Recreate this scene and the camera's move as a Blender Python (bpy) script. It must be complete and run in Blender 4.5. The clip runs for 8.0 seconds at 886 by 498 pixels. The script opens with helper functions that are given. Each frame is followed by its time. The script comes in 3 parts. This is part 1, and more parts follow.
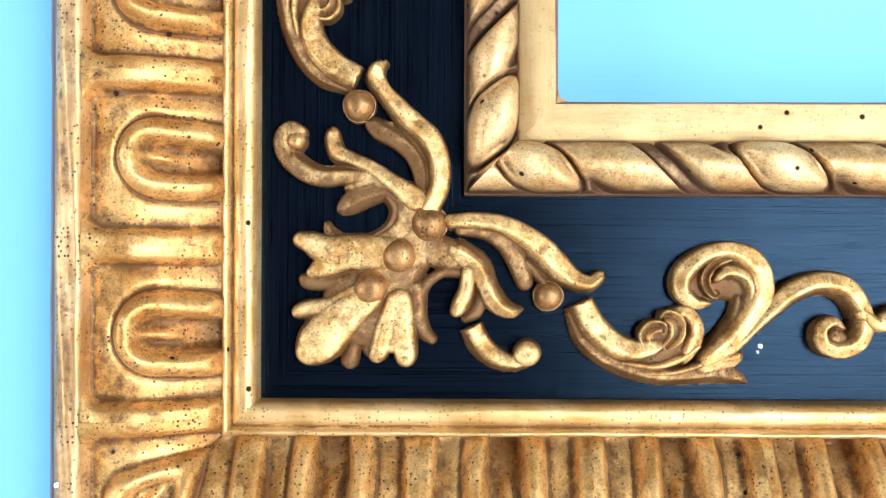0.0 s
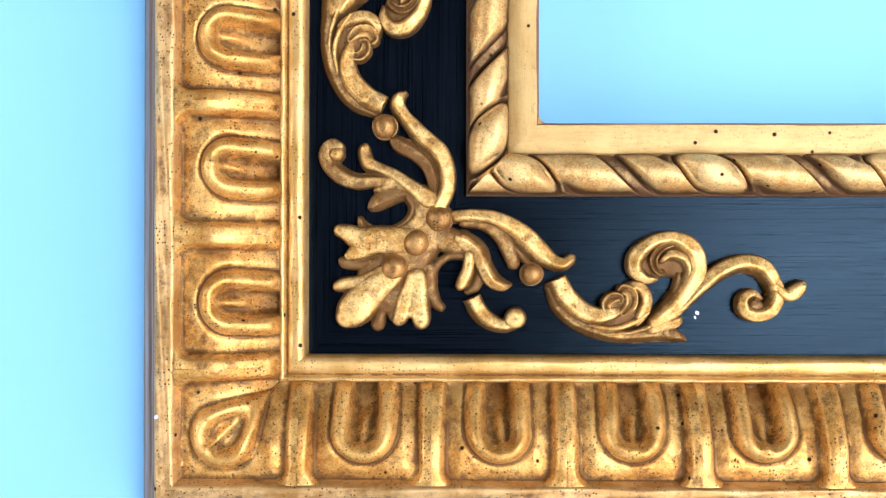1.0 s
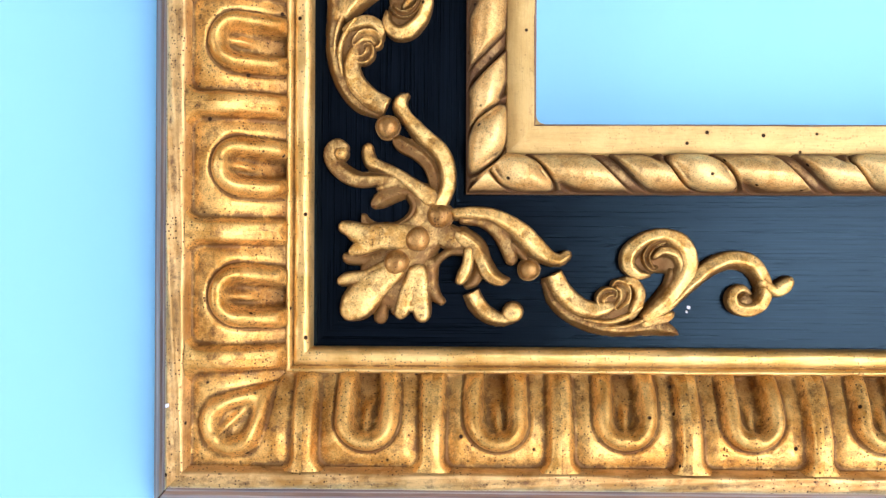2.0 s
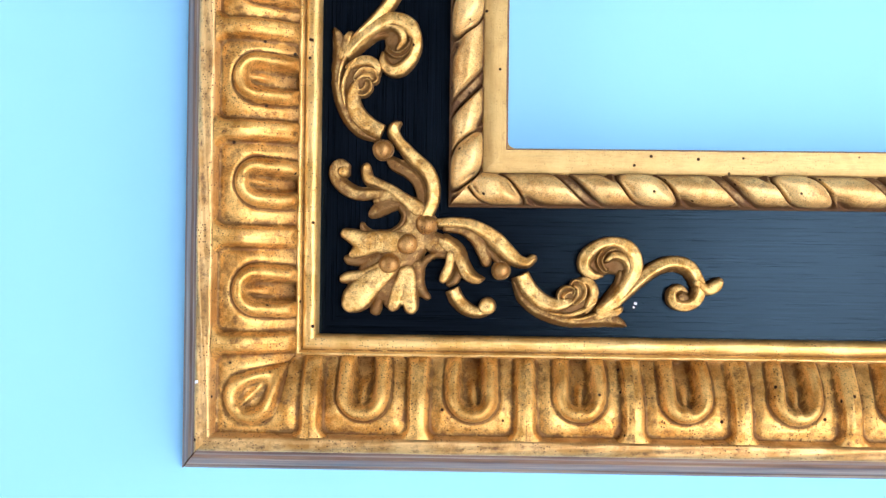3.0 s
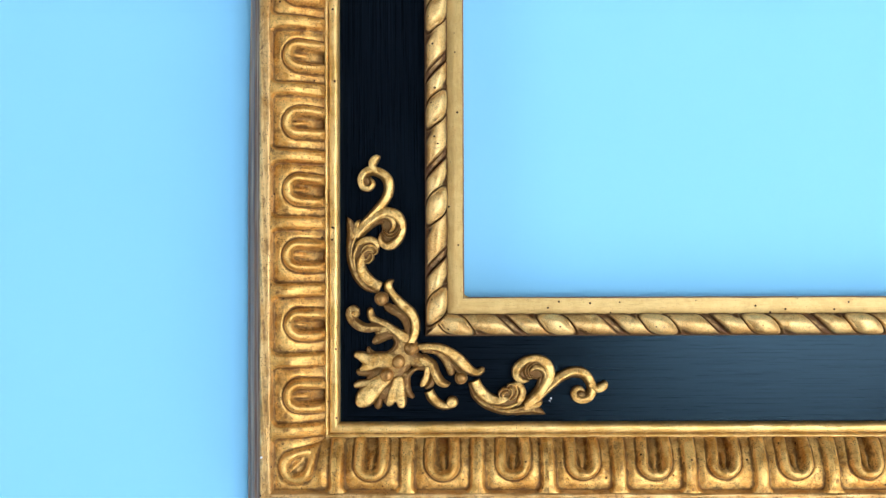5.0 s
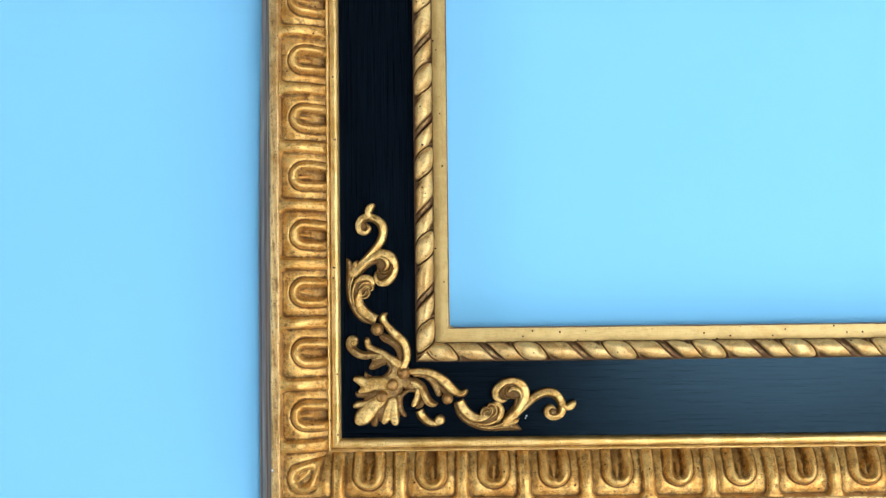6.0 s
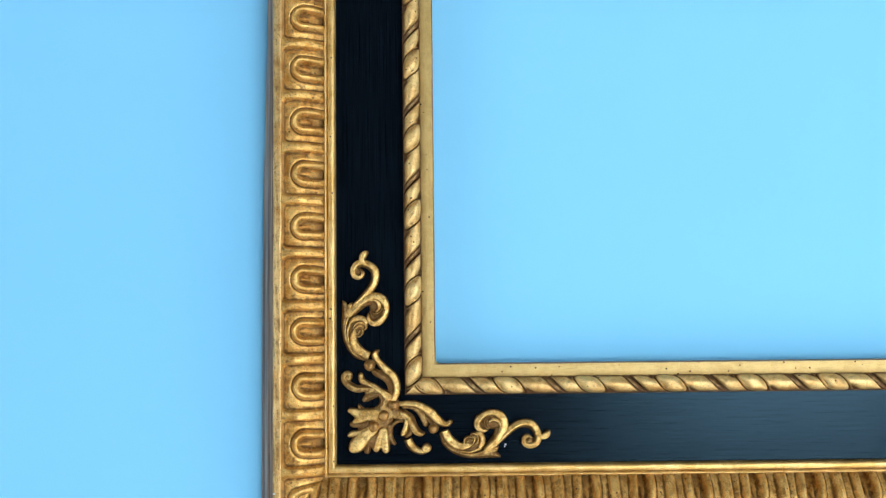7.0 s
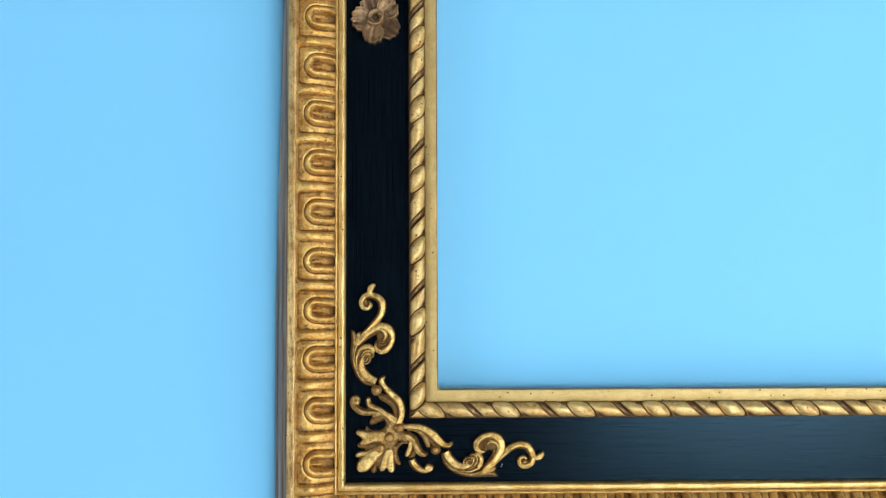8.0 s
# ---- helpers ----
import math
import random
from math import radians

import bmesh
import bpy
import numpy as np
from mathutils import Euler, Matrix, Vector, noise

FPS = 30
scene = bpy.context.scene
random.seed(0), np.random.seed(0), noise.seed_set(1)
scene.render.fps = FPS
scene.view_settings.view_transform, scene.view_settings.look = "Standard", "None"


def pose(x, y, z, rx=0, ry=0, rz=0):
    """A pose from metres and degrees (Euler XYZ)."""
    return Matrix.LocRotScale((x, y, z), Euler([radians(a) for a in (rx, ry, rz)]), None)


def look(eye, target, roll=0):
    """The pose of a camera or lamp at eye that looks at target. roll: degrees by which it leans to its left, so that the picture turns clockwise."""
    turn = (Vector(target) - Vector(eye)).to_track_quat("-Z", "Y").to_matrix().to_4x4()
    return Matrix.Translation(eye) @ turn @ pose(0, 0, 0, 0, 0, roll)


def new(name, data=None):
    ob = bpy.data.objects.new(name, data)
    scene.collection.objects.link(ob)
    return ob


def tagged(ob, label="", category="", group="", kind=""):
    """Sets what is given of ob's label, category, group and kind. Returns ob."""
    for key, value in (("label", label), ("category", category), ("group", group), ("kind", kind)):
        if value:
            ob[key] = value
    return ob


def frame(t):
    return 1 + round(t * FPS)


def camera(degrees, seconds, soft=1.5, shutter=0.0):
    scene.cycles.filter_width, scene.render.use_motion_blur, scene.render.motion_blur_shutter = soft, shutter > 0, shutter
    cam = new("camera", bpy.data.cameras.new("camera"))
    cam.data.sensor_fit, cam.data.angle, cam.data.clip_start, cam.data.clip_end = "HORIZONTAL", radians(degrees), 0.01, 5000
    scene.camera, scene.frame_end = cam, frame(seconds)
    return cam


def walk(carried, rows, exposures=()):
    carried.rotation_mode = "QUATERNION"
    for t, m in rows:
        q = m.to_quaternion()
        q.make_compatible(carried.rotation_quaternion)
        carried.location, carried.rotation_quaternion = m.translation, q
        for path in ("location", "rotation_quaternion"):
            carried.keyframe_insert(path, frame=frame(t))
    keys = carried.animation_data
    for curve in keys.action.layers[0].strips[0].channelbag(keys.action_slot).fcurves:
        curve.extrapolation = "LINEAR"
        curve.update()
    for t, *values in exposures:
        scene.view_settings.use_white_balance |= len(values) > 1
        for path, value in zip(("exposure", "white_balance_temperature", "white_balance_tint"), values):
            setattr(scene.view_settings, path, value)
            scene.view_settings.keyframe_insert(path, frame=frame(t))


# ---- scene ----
cam = camera(50.0, 8.0, soft=1.3)
PATH = [
    (0, (0.0, 0.002, 1.302), (-0.018, 2.002, 1.305), 0.2),
    (0.5, (0.0, -0.049, 1.298), (-0.029, 1.951, 1.309), 0.2),
    (1, (0.001, -0.082, 1.297), (-0.033, 1.918, 1.302), 0.1),
    (2.5, (0.005, -0.113, 1.295), (-0.041, 1.886, 1.3), 0.4),
    (3, (0.011, -0.168, 1.295), (-0.031, 1.831, 1.309), 0.7),
    (3.5, (0.008, -0.22, 1.302), (-0.011, 1.779, 1.304), 0.7),
    (4, (0.007, -0.277, 1.31), (0.006, 1.723, 1.337), 0.5),
    (4.5, (0.02, -0.339, 1.339), (0.008, 1.661, 1.37), 0.2),
    (5, (0.025, -0.4, 1.372), (0.001, 1.599, 1.401), -0.2),
    (6.5, (0.035, -0.54, 1.386), (0.033, 1.457, 1.493), -0.8),
    (7, (0.039, -0.581, 1.394), (0.041, 1.415, 1.526), -0.6),
    (7.5, (0.033, -0.62, 1.412), (0.057, 1.375, 1.548), -0.4),
    (8, (0.021, -0.647, 1.433), (0.056, 1.35, 1.543), -0.2),
]
walk(cam, [(t, look(eye, target, roll)) for t, eye, target, roll in PATH],
     exposures=[(0.0, 3.00, 5720, 34), (1.0, 2.83, 6320, 35), (2.5, 2.78, 6500, 35), (3.5, 2.66, 6440, 32), (4.5, 2.49, 6320, 26), (6.5, 2.28, 6220, 19), (8.0, 2.20, 6160, 16)])

# the lower left corner of the black panel, on the panel's face
X0, Y0, Z0 = -0.06, 0.295, 1.255
PANEL_W, PANEL_H = 1.36, 0.921      # lengths of the black panel's outer edges
WALL_Y = Y0 + 0.024

# ---- light ----
world = bpy.data.worlds.new("sky")
scene.world = world
world.use_nodes = True
wn = world.node_tree.nodes
sky = wn.new("ShaderNodeTexSky")
sky.sky_type, sky.sun_disc = "NISHITA", False
sky.sun_elevation, sky.sun_rotation = radians(40), radians(98)
wn["Background"].inputs["Strength"].default_value = 0.05
world.node_tree.links.new(sky.outputs[0], wn["Background"].inputs["Color"])


def added_light(name, eye, target, w, h, power, colour):
    data = bpy.data.lights.new(name, "AREA")
    data.shape, data.size, data.size_y = "RECTANGLE", w, h
    data.energy, data.color = power, colour
    ob = new(name, data)
    ob.matrix_world = look(eye, target)
    return ob


ROOM_X, ROOM_Y, ROOM_H = 3.4, -4.6, 2.7
# area lamps added in unseen window openings, placed for the light on the gilding
added_light("window_light_east", (ROOM_X - 0.02, -2.2, 1.75), (0.0, -2.2, 1.75), 3.2, 1.5, 5, (0.84, 0.93, 1.0))
added_light("window_light_west", (-ROOM_X + 0.02, -2.0, 1.15), (0.0, -2.0, 1.15), 2.0, 1.6, 11, (0.80, 0.91, 1.0))
added_light("window_light_south", (2.15, ROOM_Y + 0.02, 1.15), (2.15, 0.0, 1.15), 2.0, 1.4, 36, (0.76, 0.90, 1.0))


# sun added through the unseen east opening, to throw light up from the floor
sun = new("sun", bpy.data.lights.new("sun", "SUN"))
sun.data.energy, sun.data.angle, sun.data.color = 4.5, radians(0.5), (1.0, 0.96, 0.90)
sun.matrix_world = look((math.cos(radians(40)) * math.sin(radians(98)), math.cos(radians(40)) * math.cos(radians(98)), math.sin(radians(40))), (0, 0, 0))

# ---- materials ----
class Nodes:
    """A small builder for node materials."""

    def __init__(self, name):
        self.mat = bpy.data.materials.new(name)
        self.mat.use_nodes = True
        self.t = self.mat.node_tree
        self.bsdf = self.t.nodes["Principled BSDF"]

    def node(self, kind, **inputs):
        n = self.t.nodes.new(kind)
        for k, v in inputs.items():
            self.put(n, k.replace("_", " "), v)
        return n

    def put(self, n, key, v):
        if hasattr(v, "outputs"):
            v = v.outputs[0]
        if isinstance(v, bpy.types.NodeSocket):
            self.t.links.new(v, n.inputs[key])
        else:
            n.inputs[key].default_value = v

    def coords(self, scale=(1, 1, 1), shuffle=True):
        """Object coordinates, moved by a random step for each object."""
        tc = self.node("ShaderNodeTexCoord")
        mp = self.node("ShaderNodeMapping")
        self.put(mp, "Vector", tc.outputs["Object"])
        mp.inputs["Scale"].default_value = scale
        if shuffle:
            info = self.node("ShaderNodeObjectInfo")
            mul = self.node("ShaderNodeMath")
            mul.operation = "MULTIPLY"
            self.put(mul, 0, info.outputs["Random"])
            mul.inputs[1].default_value = 37.0
            self.put(mp, "Location", mul)
        return mp

    def noise(self, vec, scale, detail=4.0, rough=0.6, distort=0.0):
        n = self.node("ShaderNodeTexNoise", Vector=vec, Scale=scale, Detail=detail, Roughness=rough, Distortion=distort)
        return n.outputs["Fac"]

    def ramp(self, fac, stops):
        r = self.node("ShaderNodeValToRGB", Fac=fac)
        e = r.color_ramp.elements
        while len(e) < len(stops):
            e.new(0.5)
        for el, (p, c) in zip(e, stops):
            el.position = p
            el.color = (*c, 1) if isinstance(c, tuple) else (c, c, c, 1)
        return r.outputs["Color"]

    def mix(self, fac, a, b, mode="MIX"):
        m = self.t.nodes.new("ShaderNodeMix")
        m.data_type, m.blend_type = "RGBA", mode
        for k, v in ((0, fac), (6, a), (7, b)):
            if isinstance(v, tuple):
                v = (*v, 1)
            self.put(m, k, v)
        return m.outputs[2]

    def math(self, op, a, b=0.0):
        m = self.t.nodes.new("ShaderNodeMath")
        m.operation = op
        self.put(m, 0, a)
        self.put(m, 1, b)
        return m.outputs[0]

    def bump(self, height, strength, distance, normal=None):
        b = self.node("ShaderNodeBump", Height=height, Strength=strength, Distance=distance)
        if normal is not None:
            self.put(b, "Normal", normal)
        return b.outputs["Normal"]

    def set(self, **inputs):
        for k, v in inputs.items():
            self.put(self.bsdf, k.replace("_", " "), v)
        return self.mat


def gilt(name, bright, deep, toned, worn=0.55, metal=0.3, rough=0.42, holes=0.5, grain=(1, 1, 1), ridge_light=0.45, specks=0.9, patch=60, toning_shade=None, toning_shade_max=0.7):
    """Old matt gilding: leaf in two tones under a brown toning, worn in patches, with specks and worm holes. The colour
    also holds shade in creases and low relief, and light on ridges.
    """
    n = Nodes(name)
    vec = n.coords()
    streak = n.coords(grain)
    big = n.noise(vec, patch, 6, 0.68, 0.3)
    fine = n.noise(streak, 480, 5, 0.7)
    col = n.mix(n.ramp(big, [(0.41, 0.0), (0.58, 1.0)]), deep, bright)
    col = n.mix(n.ramp(fine, [(0.40, 0.0), (0.78, 0.6)]), col, bright)
    # brown toning in cloudy patches; painted shade darkens creases, painted light pales the ridges
    tone_mask = n.noise(vec, 170, 8, 0.75, 0.15)
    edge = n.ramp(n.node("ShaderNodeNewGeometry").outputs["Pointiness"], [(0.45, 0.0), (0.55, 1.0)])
    col = n.mix(n.math("MULTIPLY", edge, ridge_light), col, bright)
    tone_mask = n.math("SUBTRACT", tone_mask, n.math("MULTIPLY", n.math("SUBTRACT", edge, 0.40), 0.45))
    toning = n.ramp(tone_mask, [(worn, 0.0), (worn + 0.18, 0.8)])
    if toning_shade:       # low relief is painted darker brown, toning and shade together, with a ragged edge
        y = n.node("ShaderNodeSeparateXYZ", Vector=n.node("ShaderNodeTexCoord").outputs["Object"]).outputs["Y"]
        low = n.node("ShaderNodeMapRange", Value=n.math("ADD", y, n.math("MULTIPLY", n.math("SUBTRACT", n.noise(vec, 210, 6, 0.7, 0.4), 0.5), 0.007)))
        for k, v in (("From Min", -toning_shade[1]), ("From Max", -toning_shade[0]), ("To Min", 0.0), ("To Max", toning_shade_max)):
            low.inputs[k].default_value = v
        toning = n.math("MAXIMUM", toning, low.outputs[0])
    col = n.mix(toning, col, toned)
    mott = n.noise(streak, 1500, 3, 0.6)
    col = n.mix(n.ramp(mott, [(0.50, 0.0), (0.70, 0.5 if grain == (1, 1, 1) else 0.2)]), col, toned)
    # fine dark specks in swarms
    v1 = n.node("ShaderNodeTexVoronoi", Vector=vec, Scale=760.0)
    speck = n.ramp(v1.outputs["Distance"], [(0.22, 1.0), (0.32, 0.0)])
    pick = n.ramp(n.node("ShaderNodeSeparateColor", Color=v1.outputs["Color"]).outputs[0], [(0.52, 0.0), (0.54, 1.0)])
    swarm = n.ramp(n.noise(vec, 55, 3, 0.6), [(0.39, 0.0), (0.54, 1.0)])
    spots = n.math("MULTIPLY", n.math("MULTIPLY", speck, pick), swarm)
    # worm holes
    v2 = n.node("ShaderNodeTexVoronoi", Vector=vec, Scale=150.0)
    hole = n.ramp(v2.outputs["Distance"], [(0.10, 1.0), (0.15, 0.0)])
    pick2 = n.ramp(n.node("ShaderNodeSeparateColor", Color=v2.outputs["Color"]).outputs[1], [(1 - 0.5 * holes, 0.0), (1 - 0.49 * holes, 1.0)])
    holes_f = n.math("MULTIPLY", hole, pick2)
    dark = n.math("MAXIMUM", n.math("MULTIPLY", spots, specks), holes_f)
    col = n.mix(dark, col, (0.035, 0.02, 0.012))
    met = n.math("MULTIPLY", n.math("SUBTRACT", 1.0, n.math("MAXIMUM", dark, n.math("MULTIPLY", toning, 0.35))), metal)
    r = n.math("ADD", n.math("MULTIPLY", big, 0.25), rough - 0.1)
    r = n.math("ADD", r, n.math("MULTIPLY", toning, 0.12))
    nor = n.bump(n.math("SUBTRACT", n.noise(vec, 150, 6, 0.65), n.math("MULTIPLY", dark, 1.2)), 0.5, 0.0007)
    nor = n.bump(fine, 0.2, 0.0003, nor)
    gloss = n.math("MULTIPLY", n.math("SUBTRACT", 1.0, dark), 0.28)
    return n.set(Base_Color=col, Metallic=met, Roughness=r, Specular_IOR_Level=gloss, Normal=nor)


GILT_EGG = gilt("gilt_carved", (0.92, 0.567, 0.158), (0.5, 0.208, 0.0191), (0.095, 0.0348, 0.0114), 0.42, metal=0.64, rough=0.42, holes=0.5, ridge_light=0.3, toning_shade=(0.0070, 0.0140), toning_shade_max=0.68)
GILT_RIM = gilt("gilt_rim", (0.74, 0.484, 0.181), (0.4, 0.199, 0.041), (0.11, 0.0503, 0.021), 0.45, metal=0.6, rough=0.42, holes=0.35, grain=(0.1, 1, 1), ridge_light=0.2)
GILT_LIP = gilt("gilt_lip", (0.86, 0.581, 0.201), (0.58, 0.32, 0.0572), (0.2, 0.0871, 0.021), 0.50, metal=0.62, rough=0.41, holes=0.2, specks=0.6, grain=(0.08, 1, 1), ridge_light=0.3)
GILT_ROPE = gilt("gilt_rope", (0.9, 0.632, 0.238), (0.55, 0.277, 0.0594), (0.095, 0.0375, 0.0144), 0.46, metal=0.50, rough=0.44, holes=0.95, ridge_light=0.3, toning_shade=(0.0078, 0.0116), toning_shade_max=0.92, specks=0.28)
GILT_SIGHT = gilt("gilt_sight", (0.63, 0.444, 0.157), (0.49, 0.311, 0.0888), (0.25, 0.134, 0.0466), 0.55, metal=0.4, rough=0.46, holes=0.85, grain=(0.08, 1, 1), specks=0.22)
GILT_LEAF = gilt("gilt_leaf", (0.98, 0.668, 0.22), (0.48, 0.22, 0.0229), (0.13, 0.0533, 0.0114), 0.44, metal=0.60, rough=0.42, holes=0.04, ridge_light=0.2, specks=0.6, patch=150, toning_shade=(0.0050, 0.0072), toning_shade_max=0.88)
GILT_BERRY = gilt("gilt_berry", (0.54, 0.3, 0.0859), (0.22, 0.0949, 0.0172), (0.075, 0.031, 0.00954), 0.42, metal=0.6, rough=0.38, holes=0.06, ridge_light=0.1, patch=110)
GILT_PETAL = gilt("gilt_petal", (0.46, 0.281, 0.124), (0.21, 0.107, 0.0401), (0.06, 0.0281, 0.0162), 0.42, metal=0.5, rough=0.40, holes=0.25, patch=90, toning_shade=(0.0028, 0.0078), toning_shade_max=0.85)


def stained_edge():
    n = Nodes("stained_edge")
    streak = n.coords((0.06, 1, 1))
    f = n.noise(streak, 160, 5, 0.6)
    vec = n.coords()
    col = n.ramp(f, [(0.34, (0.12, 0.050, 0.028)), (0.52, (0.32, 0.165, 0.085)), (0.72, (0.58, 0.36, 0.19))])
    return n.set(Base_Color=col, Metallic=0.25, Roughness=0.42, Specular_IOR_Level=0.2, Normal=n.bump(n.noise(vec, 180, 4), 0.25, 0.0005))


def black_paint():
    """Brushed ebonised paint: fine strokes along the rail, uneven gloss, a few specks of dust."""
    n = Nodes("black_paint")
    along = n.coords((0.008, 1, 1), False)
    strokes = n.noise(along, 1500, 4, 0.75)
    vec = n.coords((0.25, 1, 1), False)
    cloud = n.noise(vec, 22, 4, 0.55, 0.5)
    col = n.mix(n.ramp(strokes, [(0.4, 0.0), (0.7, 1.0)]), (0.0008, 0.0016, 0.0028), (0.0055, 0.0095, 0.015))
    dust = n.node("ShaderNodeTexVoronoi", Vector=n.coords((1, 1, 1), False), Scale=70.0)
    d = n.ramp(dust.outputs["Distance"], [(0.022, 1.0), (0.04, 0.0)])
    pick = n.ramp(n.node("ShaderNodeSeparateColor", Color=dust.outputs["Color"]).outputs[0], [(0.9, 0.0), (0.91, 1.0)])
    col = n.mix(n.math("MULTIPLY", d, pick), col, (0.3, 0.3, 0.3))
    r = n.math("ADD", n.math("MULTIPLY", cloud, 0.16), 0.10)
    nor = n.bump(strokes, 0.32, 0.0002)
    return n.set(Base_Color=col, Roughness=r, Normal=nor, Specular_IOR_Level=0.105, Specular_Tint=(0.42, 0.80, 0.97, 1.0))


def plaster(name, colour, vary):
    n = Nodes(name)
    vec = n.coords((1, 1, 1), False)
    f = n.noise(vec, 2.2, 4, 0.5)
    col = n.mix(f, colour, vary)
    nor = n.bump(n.noise(vec, 160, 4, 0.6), 0.06, 0.0006)
    return n.set(Base_Color=col, Roughness=0.85, Normal=nor)


STAINED = stained_edge()
BLACK = black_paint()
BLUE_WALL = plaster("blue_plaster", (0.235, 0.655, 0.92), (0.26, 0.685, 0.94))
# unseen walls, ceiling and floor: tones picked for the light they send back
PALE_WALL = plaster("pale_plaster", (0.62, 0.61, 0.60), (0.56, 0.55, 0.54))
GREY_WALL = plaster("grey_plaster", (0.09, 0.085, 0.08), (0.07, 0.068, 0.066))
PINE = plaster("pine_boards", (0.57, 0.54, 0.51), (0.49, 0.46, 0.43))
WHITE_PAINT = plaster("white_paint", (0.8, 0.8, 0.78), (0.76, 0.76, 0.75))


# ---- mesh helpers ----
def link_mesh(name, verts, faces, material, smooth=True):
    me = bpy.data.meshes.new(name)
    me.from_pydata(verts, [], faces)
    me.materials.append(material)
    me.polygons.foreach_set("use_smooth", [smooth] * len(me.polygons))
    me.update()
    return me


def piece(name, me, parent, label="", at=(0, 0, 0)):
    """Links mesh data as one part under a thing or under a part."""
    ob = new(name, me)
    ob.parent = parent
    ob.location = at
    return tagged(ob, label)


def sheet(name, s, u, d, material):
    """A mesh from three arrays over one grid: along the rail, across it, and out from the panel's face."""
    n, m = s.shape
    verts = np.stack([s, -d, u], -1).reshape(-1, 3)
    i = np.arange(n * m).reshape(n, m)
    faces = np.stack([i[:-1, :-1], i[1:, :-1], i[1:, 1:], i[:-1, 1:]], -1).reshape(-1, 4)
    a, b = verts[faces[:, 2]] - verts[faces[:, 0]], verts[faces[:, 3]] - verts[faces[:, 1]]
    if np.cross(a, b)[:, 1].sum() > 0:      # the face looks out from the wall
        faces = faces[:, ::-1]
    return link_mesh(name, verts.tolist(), faces.tolist(), material)


def box(name, lo, hi, material, label="", kind="structure", category=""):
    bm = bmesh.new()
    bmesh.ops.create_cube(bm, size=1)
    size, mid = Vector(hi) - Vector(lo), (Vector(hi) + Vector(lo)) / 2
    for v in bm.verts:
        v.co = Vector((v.co[k] * size[k] for k in range(3)))
    me = bpy.data.meshes.new(name)
    bm.to_mesh(me)
    bm.free()
    me.materials.append(material)
    ob = new(name, me)
    ob.location = mid
    return tagged(ob, label, category, "", kind)


# ---- the room ----
T = 0.12
box("wall_north", (-ROOM_X - T, WALL_Y, 0), (ROOM_X + T, WALL_Y + T, ROOM_H), BLUE_WALL, "smooth pale sky-blue plastered wall behind the frame", category="wall")
# floor and ceiling are unseen, added to close the room and shape its light
box("floor", (-ROOM_X - T, ROOM_Y - T, -T), (ROOM_X + T, WALL_Y + T, 0), PINE, "plain pale wooden floor, unseen, added to close the room and bounce light", category="floor")
box("ceiling", (-ROOM_X - T, ROOM_Y - T, ROOM_H), (ROOM_X + T, WALL_Y + T, ROOM_H + T), GREY_WALL, "plain dark grey plastered ceiling, unseen, added for dark reflections", category="ceiling")


def unseen_wall(name, m, span, opening, number, material=GREY_WALL):
    """An unseen wall, added to let light in, along its own x, its room face at y = 0, with one opening and a plain
    window frame in it.
    """
    a, b = span
    oa, ob_, oz, ot = opening
    bm = bmesh.new()
    for lo, hi, z, t in ((a, oa, 0, ROOM_H), (ob_, b, 0, ROOM_H), (oa, ob_, 0, oz), (oa, ob_, ot, ROOM_H)):
        c, sz = ((lo + hi) / 2, T / 2, (z + t) / 2), (hi - lo, T, t - z)
        bmesh.ops.create_cube(bm, size=1, matrix=Matrix.Translation(c) @ Matrix.Diagonal((*sz, 1)))
    me = bpy.data.meshes.new(name)
    bm.to_mesh(me)
    bm.free()
    me.materials.append(material)
    ob = tagged(new(name, me), "plain grey plastered wall, unseen, with a window opening added for light", "wall", "", "structure")
    ob.matrix_world = m
    root = tagged(new("window_%d" % number), "plain white wooden window frame, unseen, added with the light", "window", "", "structure")
    root.matrix_world = m
    mid = (oa + ob_) / 2
    for lo, hi, z, t in ((oa, oa + 0.06, oz, ot), (ob_ - 0.06, ob_, oz, ot), (mid - 0.03, mid + 0.03, oz, ot),
                         (oa + 0.06, mid - 0.03, oz, oz + 0.06), (mid + 0.03, ob_ - 0.06, oz, oz + 0.06),
                         (oa + 0.06, mid - 0.03, ot - 0.06, ot), (mid + 0.03, ob_ - 0.06, ot - 0.06, ot)):
        bar = box("window_frame", (lo, 0.04, z), (hi, 0.09, t), WHITE_PAINT, kind="")
        bar.parent = root


unseen_wall("wall_east", pose(ROOM_X, 0, 0, 0, 0, -90), (-WALL_Y, -ROOM_Y), (0.55, 3.85, 0.94, 2.56), 1)
unseen_wall("wall_west", pose(-ROOM_X, 0, 0, 0, 0, 90), (ROOM_Y, WALL_Y), (-3.04, -0.96, 0.3, 2.0), 3, PALE_WALL)
unseen_wall("wall_south", pose(0, ROOM_Y, 0, 0, 0, 180), (-ROOM_X - T, ROOM_X + T), (-3.19, -1.11, 0.4, 1.9), 2)

# ---- the picture frame: profile, in metres from the panel's outer edge (u) and out from its face (d) ----
BASE = Vector((X0 + PANEL_W / 2, WALL_Y, Z0 - 0.066))
frame_root = new("picture_frame")
frame_root.location = BASE
tagged(frame_root, "carved gilt and black empty picture frame hung on the wall", "picture frame")
CORNER = Vector((X0, Y0, Z0)) - BASE

EGG_IN, EGG_OUT = -0.0080, -0.0450
ROPE_IN, ROPE_OUT = 0.0642, 0.0805


